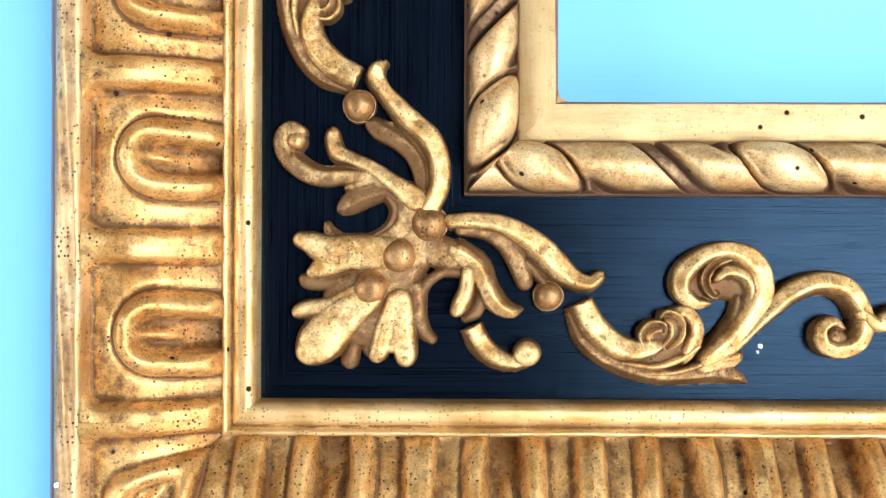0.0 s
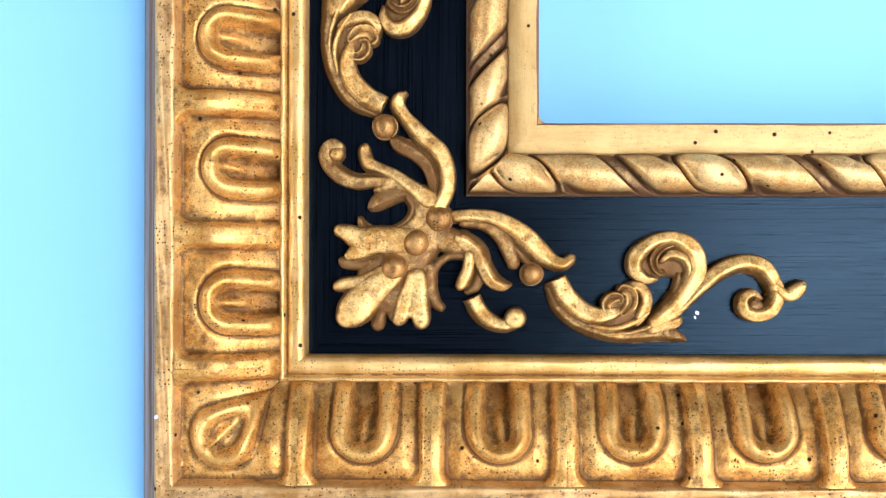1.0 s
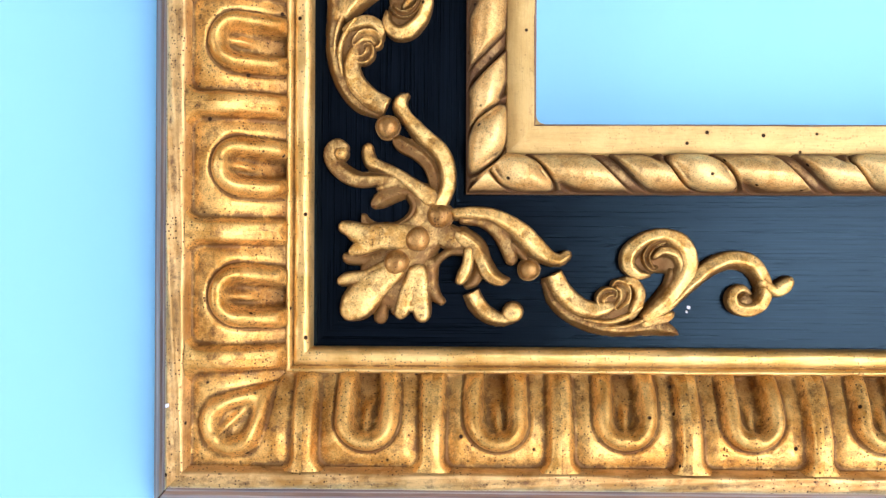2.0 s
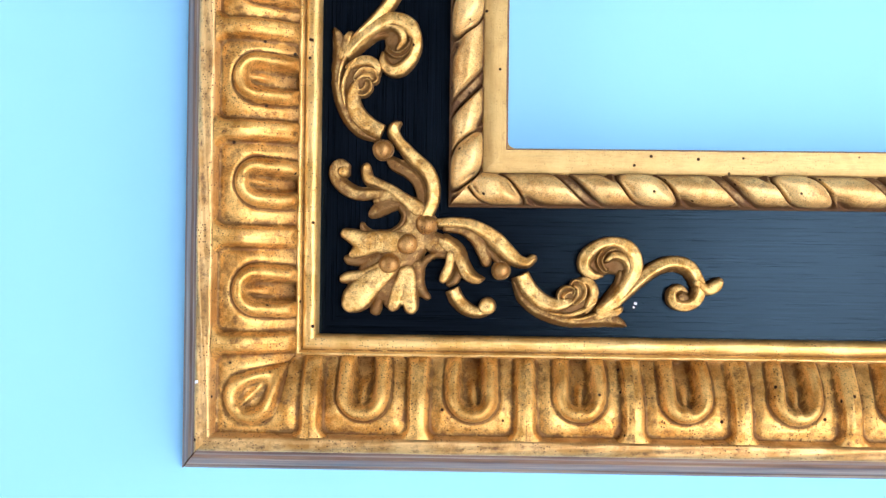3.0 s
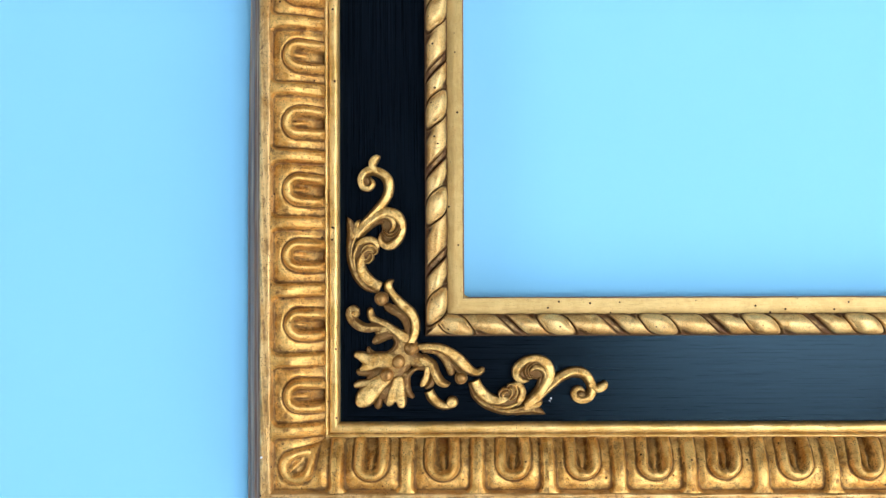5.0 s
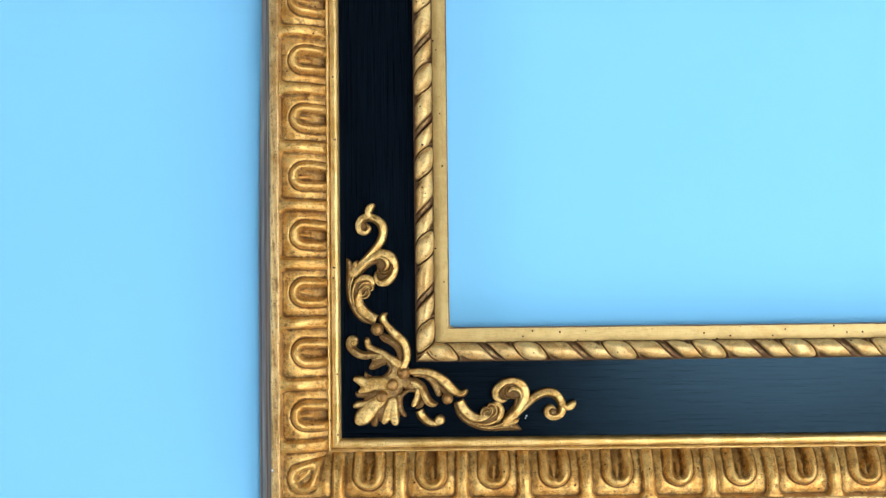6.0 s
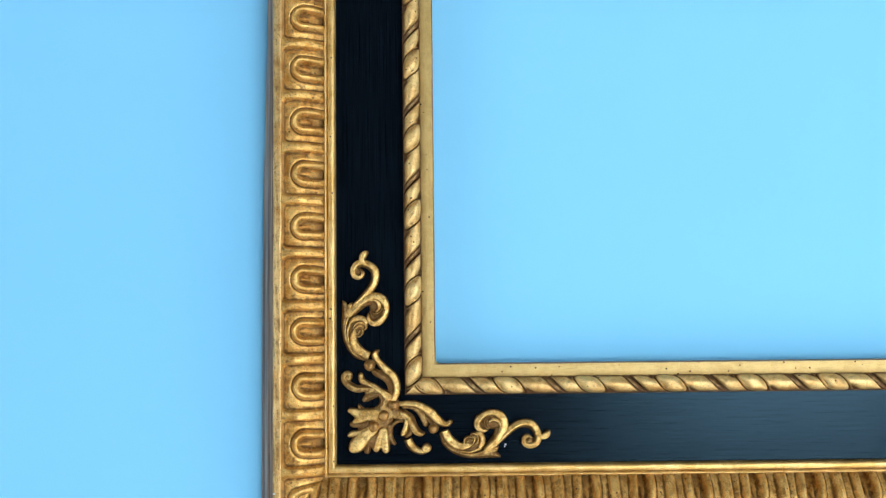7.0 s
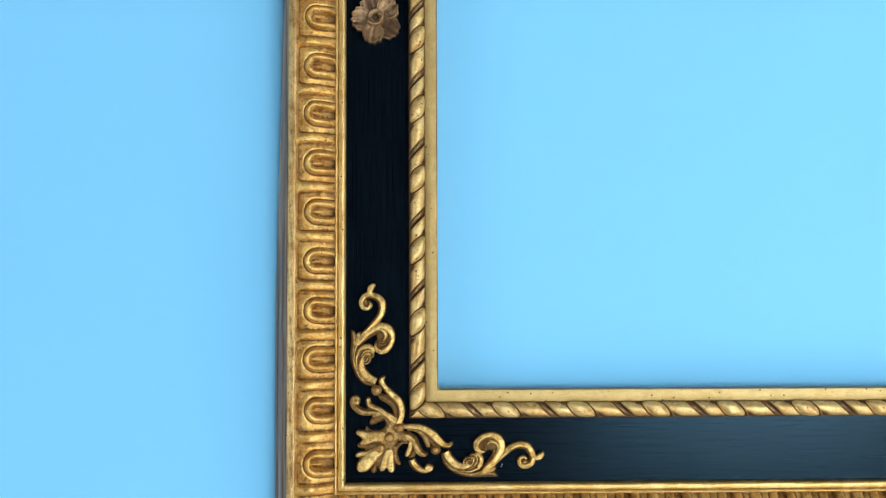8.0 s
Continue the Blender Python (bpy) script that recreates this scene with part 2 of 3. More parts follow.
def ovolo(u):
    """Depth of the carved band: steep beside the fillet, flat towards the rim."""
    q = np.clip((EGG_IN - u) / 0.026, 0, 1)
    return 0.0090 + 0.0125 * (1 - (1 - q) ** 1.6) + 0.012 * np.clip(EGG_IN - u - 0.024, 0, 1)


def uneven(s, seed, amount=0.00025):
    """The slow unevenness of hand work along a rail."""
    return amount * (np.sin(s * 61 + seed * 1.7) + 0.7 * np.sin(s * 143 + seed * 3.1) + 0.5 * np.sin(s * 317 + seed))


def moulding(name, length, profile, material, parent, label, seed=0, step=0.004, wave=0.0002):
    """A run of moulding, mitred at both ends, from a list of (u, d)."""
    u = np.array([p[0] for p in profile])
    d = np.array([p[1] for p in profile])
    n = int(length / step)
    t = np.linspace(0, 1, n)[:, None]
    s = u[None] + (length - 2 * u[None]) * t
    taper = np.minimum(1, np.minimum(t, 1 - t) * 40)
    uu = np.repeat(u[None], n, 0)
    dd = np.repeat(d[None], n, 0) + uneven(s, seed + np.arange(len(u))[None] * 0.35, wave) * taper
    return piece(name, sheet(name, s, uu, dd, material), parent, label)


def arc(u0, d0, u1, d1, bulge, n=9):
    """Points of a rounded member between two edges, swelling by bulge."""
    t = np.linspace(0, 1, n)
    b = np.sqrt(np.clip(1 - (2 * t - 1) ** 2, 0, 1)) * bulge
    return [(u0 + (u1 - u0) * k, d0 + (d1 - d0) * k + h) for k, h in zip(t, b)]


def bell(x, w):
    return np.clip(1 - (x / w) ** 2, 0, None) ** 0.75


def step_up(x, lo, hi):
    """0 below lo, 1 above hi, smooth between."""
    q = np.clip((x - lo) / (hi - lo), 0, 1)
    return q * q * (3 - 2 * q)


def egg_relief(a, b, pitch, v):
    """Relief in mm of one carved unit: a along from its middle, b out from the fillet, both in mm; v its own small errors."""
    half = pitch / 2
    # the sunk field, with rounded outer corners; the bars beside it flow into the rim
    wide, end, r = half - 4.4, 37.0 + 0.4 * v[1], 6.0
    cx, cy = np.abs(a + 0.6 * v[5] * (b - 20) / 40) - (wide - r), b - (end - r)
    sd = r - np.where((cx > 0) & (cy > 0), np.hypot(cx, cy), np.maximum(cx, cy))
    web = 3.0 * (1 - step_up(sd, -1.2, 1.1)) + 1.7 * bell(half - np.abs(a), 5.0) * (1 - 0.6 * step_up(b, 30, 36))
    groove = -0.45 * np.exp(-((sd - 1.9) / 1.1) ** 2)
    pillow = 0.8 * step_up(sd, 2.0, 7.0) - 1.5 * step_up(sd, -0.6, 1.2)
    # the egg's U-shaped rim, falling steeply inwards and more gently outwards
    a2 = a - v[0] - v[4] * (b - 18) - 0.25 * np.sin(b * 0.23 + v[5])
    r0, yb = 7.8 + v[1], 16.6 + v[2]
    r0 = r0 - 0.055 * np.clip(8 - b, 0, 9) ** 1.15
    ds = np.where(b < yb, np.abs(a2), np.hypot(a2, (b - yb) * 1.02)) - r0
    ring = 6.6 * np.where(ds > 0, np.clip(1 - np.abs(ds / 4.7) ** 2.3, 0, 1) ** 0.8, np.clip(1 - (ds / 3.5) ** 2, 0, 1) ** 0.9)
    around = -0.9 * np.exp(-((ds - 5.0) / 0.9) ** 2)
    # the hollow, deepest beside the fillet, with a tongue rising out of it
    hollow = -(2.4 + 3.0 * np.clip(1 - b / 20, 0, 1)) * step_up(-ds, 2.0, 5.5)
    lean = a2 - 0.5 * v[5] - 0.10 * (b - 17) * v[3]
    tongue = 3.6 * np.exp(-(lean / 1.9) ** 2) * step_up(b, 9.5, 15.5 + v[2]) * (1 - step_up(b, 20.5, 24.5))
    nick = -0.9 * np.exp(-((lean - 2.1) / 0.8) ** 2 - ((b - 17.5) / 3.5) ** 2)
    return web + groove + pillow + ring + around + hollow + np.where(ds < 0, tongue + nick, 0)


def soften(h, times=2):
    """Rounds a relief as leaf over gesso does."""
    for _ in range(times):
        for ax in (0, 1):
            p = np.pad(h, [(1, 1) if k == ax else (0, 0) for k in (0, 1)], mode="edge")
            h = (p[:-2] + 2 * p[1:-1] + p[2:]) / 4 if ax == 0 else (p[:, :-2] + 2 * p[:, 1:-1] + p[:, 2:]) / 4
    return h


def egg_mesh(pitch, seed):
    rnd = random.Random(seed)
    v = [rnd.uniform(-0.7, 0.7), rnd.uniform(-0.5, 0.5), rnd.uniform(-0.9, 0.9), rnd.uniform(-0.6, 0.6), rnd.uniform(-0.03, 0.03), rnd.uniform(-2, 2)]
    n, m = 96, 76
    s = np.repeat(np.linspace(0, pitch, n)[:, None], m, 1)
    u = np.repeat(np.linspace(EGG_IN + 0.0014, EGG_OUT, m)[None], n, 0)
    a, b = (s - pitch / 2) * 1000, (EGG_IN - u) * 1000
    fade = step_up(b, -1.2, 2.6 + 0.7 * np.sin(a * 0.9 + seed))
    lump = 0.16 * np.sin(a * 0.31 + 0.2 * b + seed) * np.sin(b * 0.27 + 2 * seed)
    d = ovolo(u) + (soften(egg_relief(a, b, pitch * 1000, v), 1) + lump) * 0.001 * fade
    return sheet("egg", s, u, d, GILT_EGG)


EGGS = [egg_mesh(0.0500, k) for k in range(7)]


def corner_mesh(s1, z1):
    """The corner unit with its drop-shaped egg, round both sides of the mitre: along the lower rail to s1, up the upright to z1."""
    n, m = 52, 58
    t = np.linspace(-1, 1, 2 * n - 1)[:, None]
    u = np.repeat(np.linspace(EGG_IN, EGG_OUT, m)[None], 2 * n - 1, 0)
    x = np.where(t > 0, u + (s1 - u) * t, u)
    z = np.where(t < 0, u + (z1 - u) * -t, u)
    xm, zm = x * 1000 + 27.0, z * 1000 + 27.0
    along, across = (xm + zm) * 0.7071, (zm - xm) * 0.7071
    narrow = np.clip(1 - along / 22, 0.05, 1) ** 0.6
    r = np.hypot(across / np.where(along > 0, narrow, 1), along * np.where(along > 0, 0.62, 1))
    rel = 5.4 * np.clip(1 - ((r - 8.6) / np.where(r > 8.6, 4.6, 3.4)) ** 2, 0, 1) ** 0.85 - 1.6 * bell(r, 6.4)
    rel = rel + 2.2 * np.exp(-((across - 0.8) / 1.7) ** 2) * step_up(-along, -12.0, -6.0) * (r < 8) - 0.8 * np.exp(-((r - 13.6) / 1.1) ** 2)
    b = (EGG_IN - u) * 1000
    edge = np.where(t > 0, s1 - x, z1 - z) * 1000
    cx, cy = 10.4 - edge, b - 31.0
    sd = 6.0 - np.where((cx > 0) & (cy > 0), np.hypot(cx, cy), np.maximum(cx, cy))
    rel = rel + 3.0 * (1 - step_up(sd, -1.2, 1.1)) + 1.7 * bell(edge, 5.0) - 0.45 * np.exp(-((sd - 1.9) / 1.1) ** 2) + 0.8 * step_up(sd, 2.0, 7.0) - 1.5 * step_up(sd, -0.6, 1.2)
    fade = step_up(b, -1.2, 2.6)
    # the two slopes run into one another under the drop
    round_off = 0.012 * np.clip(((EGG_IN - (x + z) / 2) * 1000 - 6) / 10, 0.02, 1)
    h = np.clip(0.5 + 0.5 * (z - x) / round_off, 0, 1)
    u2 = z * (1 - h) + x * h - round_off * h * (1 - h)
    return sheet("corner_egg", x, z, ovolo(u2) + soften(rel) * 0.001 * fade, GILT_EGG)


def rope_mesh(length, knuckles):
    """Twisted ribbon: long strands between round knuckles, wound round a half-round rod. The grid follows the lay."""
    w, lay = ROPE_OUT - ROPE_IN, 0.0190
    n, m = int(length / 0.0007), 31
    q = (0.5 - 0.5 * np.cos(np.linspace(0, math.pi, m)))[None]
    u = np.repeat(ROPE_IN + w * q, n, 0)
    turn = np.linspace(0.04, length - 0.04, n)[:, None] + 0 * q
    wind = (0.35 * (q - 0.5) + 0.65 * np.arcsin(np.clip(2 * q - 1, -1, 1)) / math.pi) * lay * 1.12
    s = np.clip(turn - wind, u, length - u)
    turn = s + wind
    k = np.array(knuckles)
    i = np.clip(np.searchsorted(k, turn) - 1, 0, len(k) - 2)
    p = (turn - k[i]) / (k[i + 1] - k[i])

    # one turn: round bead, strand, narrow band, strand; fine cuts part them
    def cut(at, wide, deep):
        return deep * np.exp(-((p - at) / wide) ** 2)
    lean = s + 0.72 * wind
    near = np.clip(np.searchsorted((k[1:] + k[:-1]) / 2, lean), 0, len(k) - 1)
    oval = np.abs((lean - k[near]) / 0.0112) ** 3.2 + np.abs(2 * q - 1) ** 3.6
    knuckle = np.sqrt(np.clip(1 - oval, 0, None))
    rod = np.clip(1 - np.abs(2 * q - 1) ** 2.1, 0, 1) ** 0.5
    neck = np.exp(-((p - 0.175) / 0.035) ** 2) * np.clip(1 - q / 0.42, 0, 1) + np.exp(-((p - 0.835) / 0.03) ** 2) * np.clip(1 - (1 - q) / 0.35, 0, 1)
    cuts = cut(0.500, 0.012, 0.30) + cut(0.604, 0.016, 0.42) + 0.58 * np.exp(-((oval - 1.06) / 0.20) ** 2)
    band = (0.34 + 0.10 * (p - 0.50) / 0.104) * ((p > 0.50) & (p < 0.604))
    swell = 0.10 * np.sin((p - 0.15) / 0.35 * math.pi) * (p < 0.5) + 0.10 * np.sin((p - 0.60) / 0.26 * math.pi) * (p > 0.604)
    strand = 0.90 + swell - band - cuts
    d = 0.0030 + np.maximum(0.0138 * knuckle, rod * np.clip(1 - neck, 0, 1) * 0.0116 * np.clip(strand, 0.1, None))
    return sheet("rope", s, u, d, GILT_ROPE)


def rail(length, bars, knuckles, m, label, seed, corners):
    """One side of the frame. bars: where the carved bars stand along it; knuckles: the rope's; corners: meshes for its two ends."""
    back = [(0.0905, -0.010), (0.0905, -0.0225), (-0.0675, -0.0225), (-0.0688, -0.0210), (-0.0690, -0.0175), (-0.0670, -0.0110), (-0.0655, -0.0080), (-0.0645, -0.0072),
            (-0.0640, -0.0030), (-0.0590, 0.0080), (-0.0575, 0.0110), (-0.0563, 0.0116), (-0.0553, 0.0150), (-0.0530, 0.0195), (-0.0505, 0.0205)]
    wide = 0.0013 if seed in (2, 4) else 0.0     # the uprights are widened a little to fit the camera's view
    u = np.array([p[0] - wide * (p[0] < -0.04) for p in back])
    n = 240
    t = np.linspace(0, 1, n)[:, None]
    m0 = u[None] + 0.5 * wide
    s = m0 + (length - 2 * m0) * t
    uu = np.repeat(u[None], n, 0)
    if seed == 2:       # the outer edge of this upright is narrowed half way up to fit the camera's view
        up = length - s
        uu = np.where(uu < -0.0535, -0.0535 + (uu + 0.0535) * (1 - 0.30 * step_up(up, 0.14, 0.50) * (1 - step_up(up, 0.55, 0.85))), uu)
    d = np.repeat(np.array([p[1] for p in back])[None], n, 0) + uneven(s, seed, 0.00018) * (u[None] < -0.053) * (u[None] > -0.0674)
    root = piece("rail", sheet("rail", s, uu, d, STAINED), frame_root, label)
    root.matrix_basis = Matrix.Translation(CORNER) @ m
    moulding("rim", length, [(-0.0438, 0.0205), (-0.0447, 0.0235)] + arc(-0.0453, 0.0249, -0.0522 - wide * 0.8, 0.0226, 0.0014, 13) + [(-0.0526 - wide * 0.8, 0.0190)],
             GILT_RIM, root, "gilt rounded rim", seed)
    moulding("lip", length, [(0.0013, -0.001), (0.0012, 0.0070), (0.0008, 0.0086)] + arc(0.0003, 0.0094, -0.0052, 0.0090, 0.0009, 7) + [(-0.0056, 0.0074), (-0.0060, 0.0078)] +
             arc(-0.0064, 0.0098, -0.0083, 0.0102, 0.0008, 5) + [(-0.0087, 0.0090), (-0.0086, 0.0040)], GILT_LIP, root, "burnished gilt inner lip", seed + 3, wave=0.00012)
    moulding("panel", length, [(-0.001, 0.0), (0.010, 0.0), (0.032, 0.0), (0.055, 0.0), (0.0655, 0.0)], BLACK, root, "brushed black painted flat", seed + 5, 0.01, 0.0)
    moulding("fillet", length, [(0.0637, -0.001), (0.0637, 0.0030), (0.0641, 0.0036), (0.0660, 0.0036), (0.0800, 0.0034)], GILT_ROPE, root, "narrow gilt fillet", seed + 6, wave=0.0001)
    piece("rope", rope_mesh(length, knuckles), root, "twisted gilt rope moulding")
    moulding("sight_edge", length, [(0.0790, 0.0030), (0.0800, 0.0070), (0.0806, 0.0075), (0.0860, 0.0075), (0.0911, 0.0074)],
             GILT_SIGHT, root, "flat pale gilt sight edge", seed + 8, wave=0.00015)
    moulding("arris", length, [(0.0909, 0.0073), (0.0916, 0.0068), (0.0920, 0.0058), (0.0921, 0.0040), (0.0915, -0.012)],
             STAINED, root, "worn brown inner arris", seed + 8, wave=0.00015)
    rnd = random.Random(seed)
    last = -1
    for a, b in zip(bars[:-1], bars[1:]):
        k = rnd.choice([j for j in range(len(EGGS)) if j != last])
        last = k
        e = piece("egg", EGGS[k], root, at=(a, 0, 0))
        e.scale = ((b - a) / 0.05, 1, 1)
    for me in corners:
        piece("corner_egg", me, root)
    return root


def runs(first, step, last):
    return [first + step * k for k in range(int((last - first) / step + 0.5) + 1)]


def turned(x, z, degrees):
    return pose(x, 0, z, 0, degrees, 0)


# where the carved bars and the rope's knuckles stand, from the lower left corner of the panel
BAR_B = runs(0.0008, 0.0500, PANEL_W)
BAR_L = [-0.0020, 0.0480] + runs(0.0980, 0.0479, PANEL_H)
KN_B = [-0.0620, 0.0113] + runs(0.0848, 0.0735, PANEL_W + 0.08)
KN_L = [-0.0620, 0.0120, 0.0858] + runs(0.1585, 0.0700, PANEL_H + 0.08)


def flipped(values, length):
    return sorted(length - v for v in values)


def ends(a, b, length, left, right):
    """Corner units for both ends of a rail whose first bar stands at a and whose last at b; left, right: the bars on the uprights beside it."""
    lo = corner_mesh(a, left)
    hi = corner_mesh(length - b, right)
    hi.transform(Matrix.Translation((length, 0, 0)) @ Matrix.Diagonal((-1, 1, 1, 1)))
    hi.flip_normals()
    return [lo, hi]


bl = flipped(BAR_L, PANEL_H)
low_end, high_end = PANEL_H - bl[-1], bl[0]
rail(PANEL_W, BAR_B, KN_B, turned(0, 0, 0), "lower rail of the frame", 1, ends(BAR_B[0], BAR_B[-1], PANEL_W, low_end, high_end))
rail(PANEL_H, bl, flipped(KN_L, PANEL_H), turned(0, PANEL_H, 90), "upright rail of the frame", 2, [])
rail(PANEL_W, BAR_B, KN_B, turned(PANEL_W, PANEL_H, 180), "upper rail of the frame", 3, ends(BAR_B[0], BAR_B[-1], PANEL_W, low_end, high_end))
rail(PANEL_H, bl, flipped(KN_L, PANEL_H), turned(PANEL_W, 0, 270), "upright rail of the frame", 4, [])


def corner_fillet(x, z, sx, sz, r=0.0032):
    """The small rounded web in an inner corner of the sight edge."""
    a = np.linspace(math.pi, 1.5 * math.pi, 9)
    ring = [(x + sx * (r + r * math.cos(k)), z + sz * (r + r * math.sin(k))) for k in a]
    top = [(x - sx * 0.0006, -0.0070, z - sz * 0.0006)] + [(p, -0.0070, q) for p, q in ring]
    verts = top + [(p, 0.010, q) for p, q in ring]
    faces = [(0, k, k + 1) for k in range(1, 9)] + [(k, k + 9, k + 10, k + 1) for k in range(1, 9)]
    if sx * sz < 0:
        faces = [f[::-1] for f in faces]
    return piece("corner_fillet", link_mesh("corner_fillet", verts, faces, GILT_SIGHT, False), frame_root, "", CORNER)


for sx, sz in ((1, 1), (-1, 1), (1, -1), (-1, -1)):
    corner_fillet(0.0920 if sx > 0 else PANEL_W - 0.0920, 0.0920 if sz > 0 else PANEL_H - 0.0920, sx, sz)


# ---- carved ornaments, in mm from the panel's corner ----
def spline(points, per=9):
    """A smooth curve through the points, with all their values."""
    p = np.array(points, float)
    p = np.vstack([2 * p[0] - p[1], p, 2 * p[-1] - p[-2]])
    out = []
    for i in range(1, len(p) - 2):
        t = np.linspace(0, 1, per, endpoint=False)[:, None]
        a, b, c, d = p[i - 1], p[i], p[i + 1], p[i + 2]
        out.append(0.5 * (2 * b + (c - a) * t + (2 * a - 5 * b + 4 * c - d) * t ** 2 + (3 * b - a - 3 * c + d) * t ** 3))
    return np.vstack(out + [p[-2][None]])


def stroke(points, high, style="soft", ridge=0.0, flat=False):
    """One carved blade along a curve of (x, z, half width), in mm."""
    return points, high, style, ridge, flat


def section(f, style, ridge):
    """Height across a blade, f from -1 to 1: soft and swelling, round, a flat pad, a hollow cup, or a broad and a steep facet meeting in a ridge."""
    a = np.abs(f)
    if style == "round":
        top = 0.40 + 0.60 * np.sqrt(np.clip(1 - f ** 2, 0, 1))
    elif style == "soft":
        top = 0.50 + 0.50 * np.clip(1 - np.clip(np.abs(f - ridge * 0.4), 0, 1) ** 2.4, 0, 1) ** 0.75
    elif style == "pad":
        top = 0.42 + 0.58 * np.clip(1 - a ** 3.6, 0, 1) ** 0.62
    elif style == "cup":
        top = np.where(a < 0.78, 0.64 + 0.36 * (a / 0.78) ** 1.5, 1.0 - 0.4 * (a - 0.78) / 0.22)
    else:
        side = 1.0 if ridge > 0 else -1.0
        g, r = f * side, abs(ridge)
        broad = 0.78 + 0.22 * np.clip((g + 1) / (r + 1), 0, 1) ** 0.8
        steep = 1.0 - 0.72 * np.clip((g - r) / (1 - r), 0, 1) ** 0.9
        top = np.minimum(broad, steep) - 0.05 * np.exp(-((g - r) / 0.16) ** 2)
    return top - 0.20 * np.clip(a - 0.8, 0, 1) / 0.2 * np.clip(a, 0, 1)


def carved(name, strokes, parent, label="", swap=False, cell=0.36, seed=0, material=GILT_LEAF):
    """A carved piece: several blades cut from one layer of wood, with sharp valleys between them and steep cut sides."""
    lines = []
    for points, high, style, ridge, flat in strokes:
        high = high * 1.15
        c = spline(points, 12)
        t = np.gradient(c[:, :2], axis=0)
        t /= np.linalg.norm(t, axis=1)[:, None] + 1e-9
        lines.append((c[:, :2], t, np.clip(c[:, 2] * 1.03, 0.4, None), high, style, ridge, flat))
    lo = np.min([np.min(l[0] - l[2][:, None], 0) for l in lines], 0) - 1
    hi = np.max([np.max(l[0] + l[2][:, None], 0) for l in lines], 0) + 1
    nx, nz = (int((hi[k] - lo[k]) / cell) + 2 for k in (0, 1))
    gx, gz = np.meshgrid(lo[0] + cell * np.arange(nx), lo[1] + cell * np.arange(nz), indexing="ij")

    def depth(px, pz):
        """How far inside the outline, and how high, at the given places."""
        inside, height = np.full(px.shape, -9.0), np.zeros(px.shape)
        for c, t, w, high, style, ridge, flat in lines:
            best, lat, ww, along = np.full(px.shape, 99.0), np.zeros(px.shape), np.ones(px.shape), np.zeros(px.shape)
            for k in range(len(c)):
                ox, oz = px - c[k, 0], pz - c[k, 1]
                rho = np.hypot(ox, oz) / w[k]
                near = rho < best
                best = np.where(near, rho, best)
                lat = np.where(near, np.sign(t[k, 0] * oz - t[k, 1] * ox), lat)
                ww = np.where(near, w[k], ww)
                along = np.where(near, k / len(c), along)
            full = high * (0.45 + 0.55 * np.minimum(1, ww / (0.6 * np.max(w))))
            h = full * section(lat * np.clip(best, 0, 1), style, ridge)
            h = h + 0.16 * np.sin(along * 9 + high * 3) * np.clip(1 - best, 0, 1)
            if flat:        # the end is sawn off square
                past = (px - c[0, 0]) * t[0, 0] + (pz - c[0, 1]) * t[0, 1]
                close = np.hypot(px - c[0, 0], pz - c[0, 1]) < 1.7 * w[0]
                best = np.where(close, np.maximum(best, 1 - past / w[0]), best)
            inside = np.maximum(inside, (1 - best) * ww)
            height = np.where(best < 1.0, np.maximum(height, h), height)
            rim = 0.36 * high
            height = np.where((best >= 1.0) & (best < 1.4) & (height == 0), rim, height)
        return inside, height

    f, h = depth(gx, gz)
    keep = f > -0.75 * cell
    # bring the outermost vertices onto the outline
    e = 0.15
    out = keep & (f < 0.35 * cell)
    px, pz = gx.copy(), gz.copy()
    for _ in range(2):
        f0, _h = depth(px[out], pz[out])
        fx, _h = depth(px[out] + e, pz[out])
        fz, _h = depth(px[out], pz[out] + e)
        g = np.stack([(fx - f0) / e, (fz - f0) / e])
        g2 = np.clip((g ** 2).sum(0), 0.2, None)
        move = np.clip(-f0 / g2, -cell, cell)
        px[out] += g[0] * move
        pz[out] += g[1] * move
    _f, h = depth(px, pz)
    h = h + 0.10 * np.sin(px * 0.55 + 0.4 * pz + seed) * np.sin(pz * 0.71 - 0.3 * px + 2 * seed) * (f > 0)
    idx = -np.ones((nx, nz), int)
    quad = keep[:-1, :-1] & keep[1:, :-1] & keep[1:, 1:] & keep[:-1, 1:]
    used = np.zeros((nx, nz), bool)
    for dx, dz in ((0, 0), (1, 0), (1, 1), (0, 1)):
        used[dx:nx - 1 + dx, dz:nz - 1 + dz] |= quad
    idx[used] = np.arange(used.sum())
    V = np.stack([px[used], -h[used], pz[used]], -1)
    qi = np.argwhere(quad)
    F = np.stack([idx[qi[:, 0], qi[:, 1]], idx[qi[:, 0] + 1, qi[:, 1]], idx[qi[:, 0] + 1, qi[:, 1] + 1], idx[qi[:, 0], qi[:, 1] + 1]], -1)
    # the cut side down to the panel
    edges = {}
    for q in F.tolist():
        for a, b in zip(q, q[1:] + q[:1]):
            if (b, a) in edges:
                del edges[(b, a)]
            else:
                edges[(a, b)] = True
    foot, faces, verts = {}, F.tolist(), V.tolist()
    for a, b in edges:
        for k in (a, b):
            if k not in foot:
                foot[k] = len(verts)
                verts.append([verts[k][0], 0.3, verts[k][2]])
        faces.append([b, a, foot[a], foot[b]])
    P = np.array(verts) * 0.001
    if swap:
        P = P[:, [2, 1, 0]]
        faces = [q[::-1] for q in faces]
    return piece(name, link_mesh(name, P.tolist(), faces, material), parent, label)


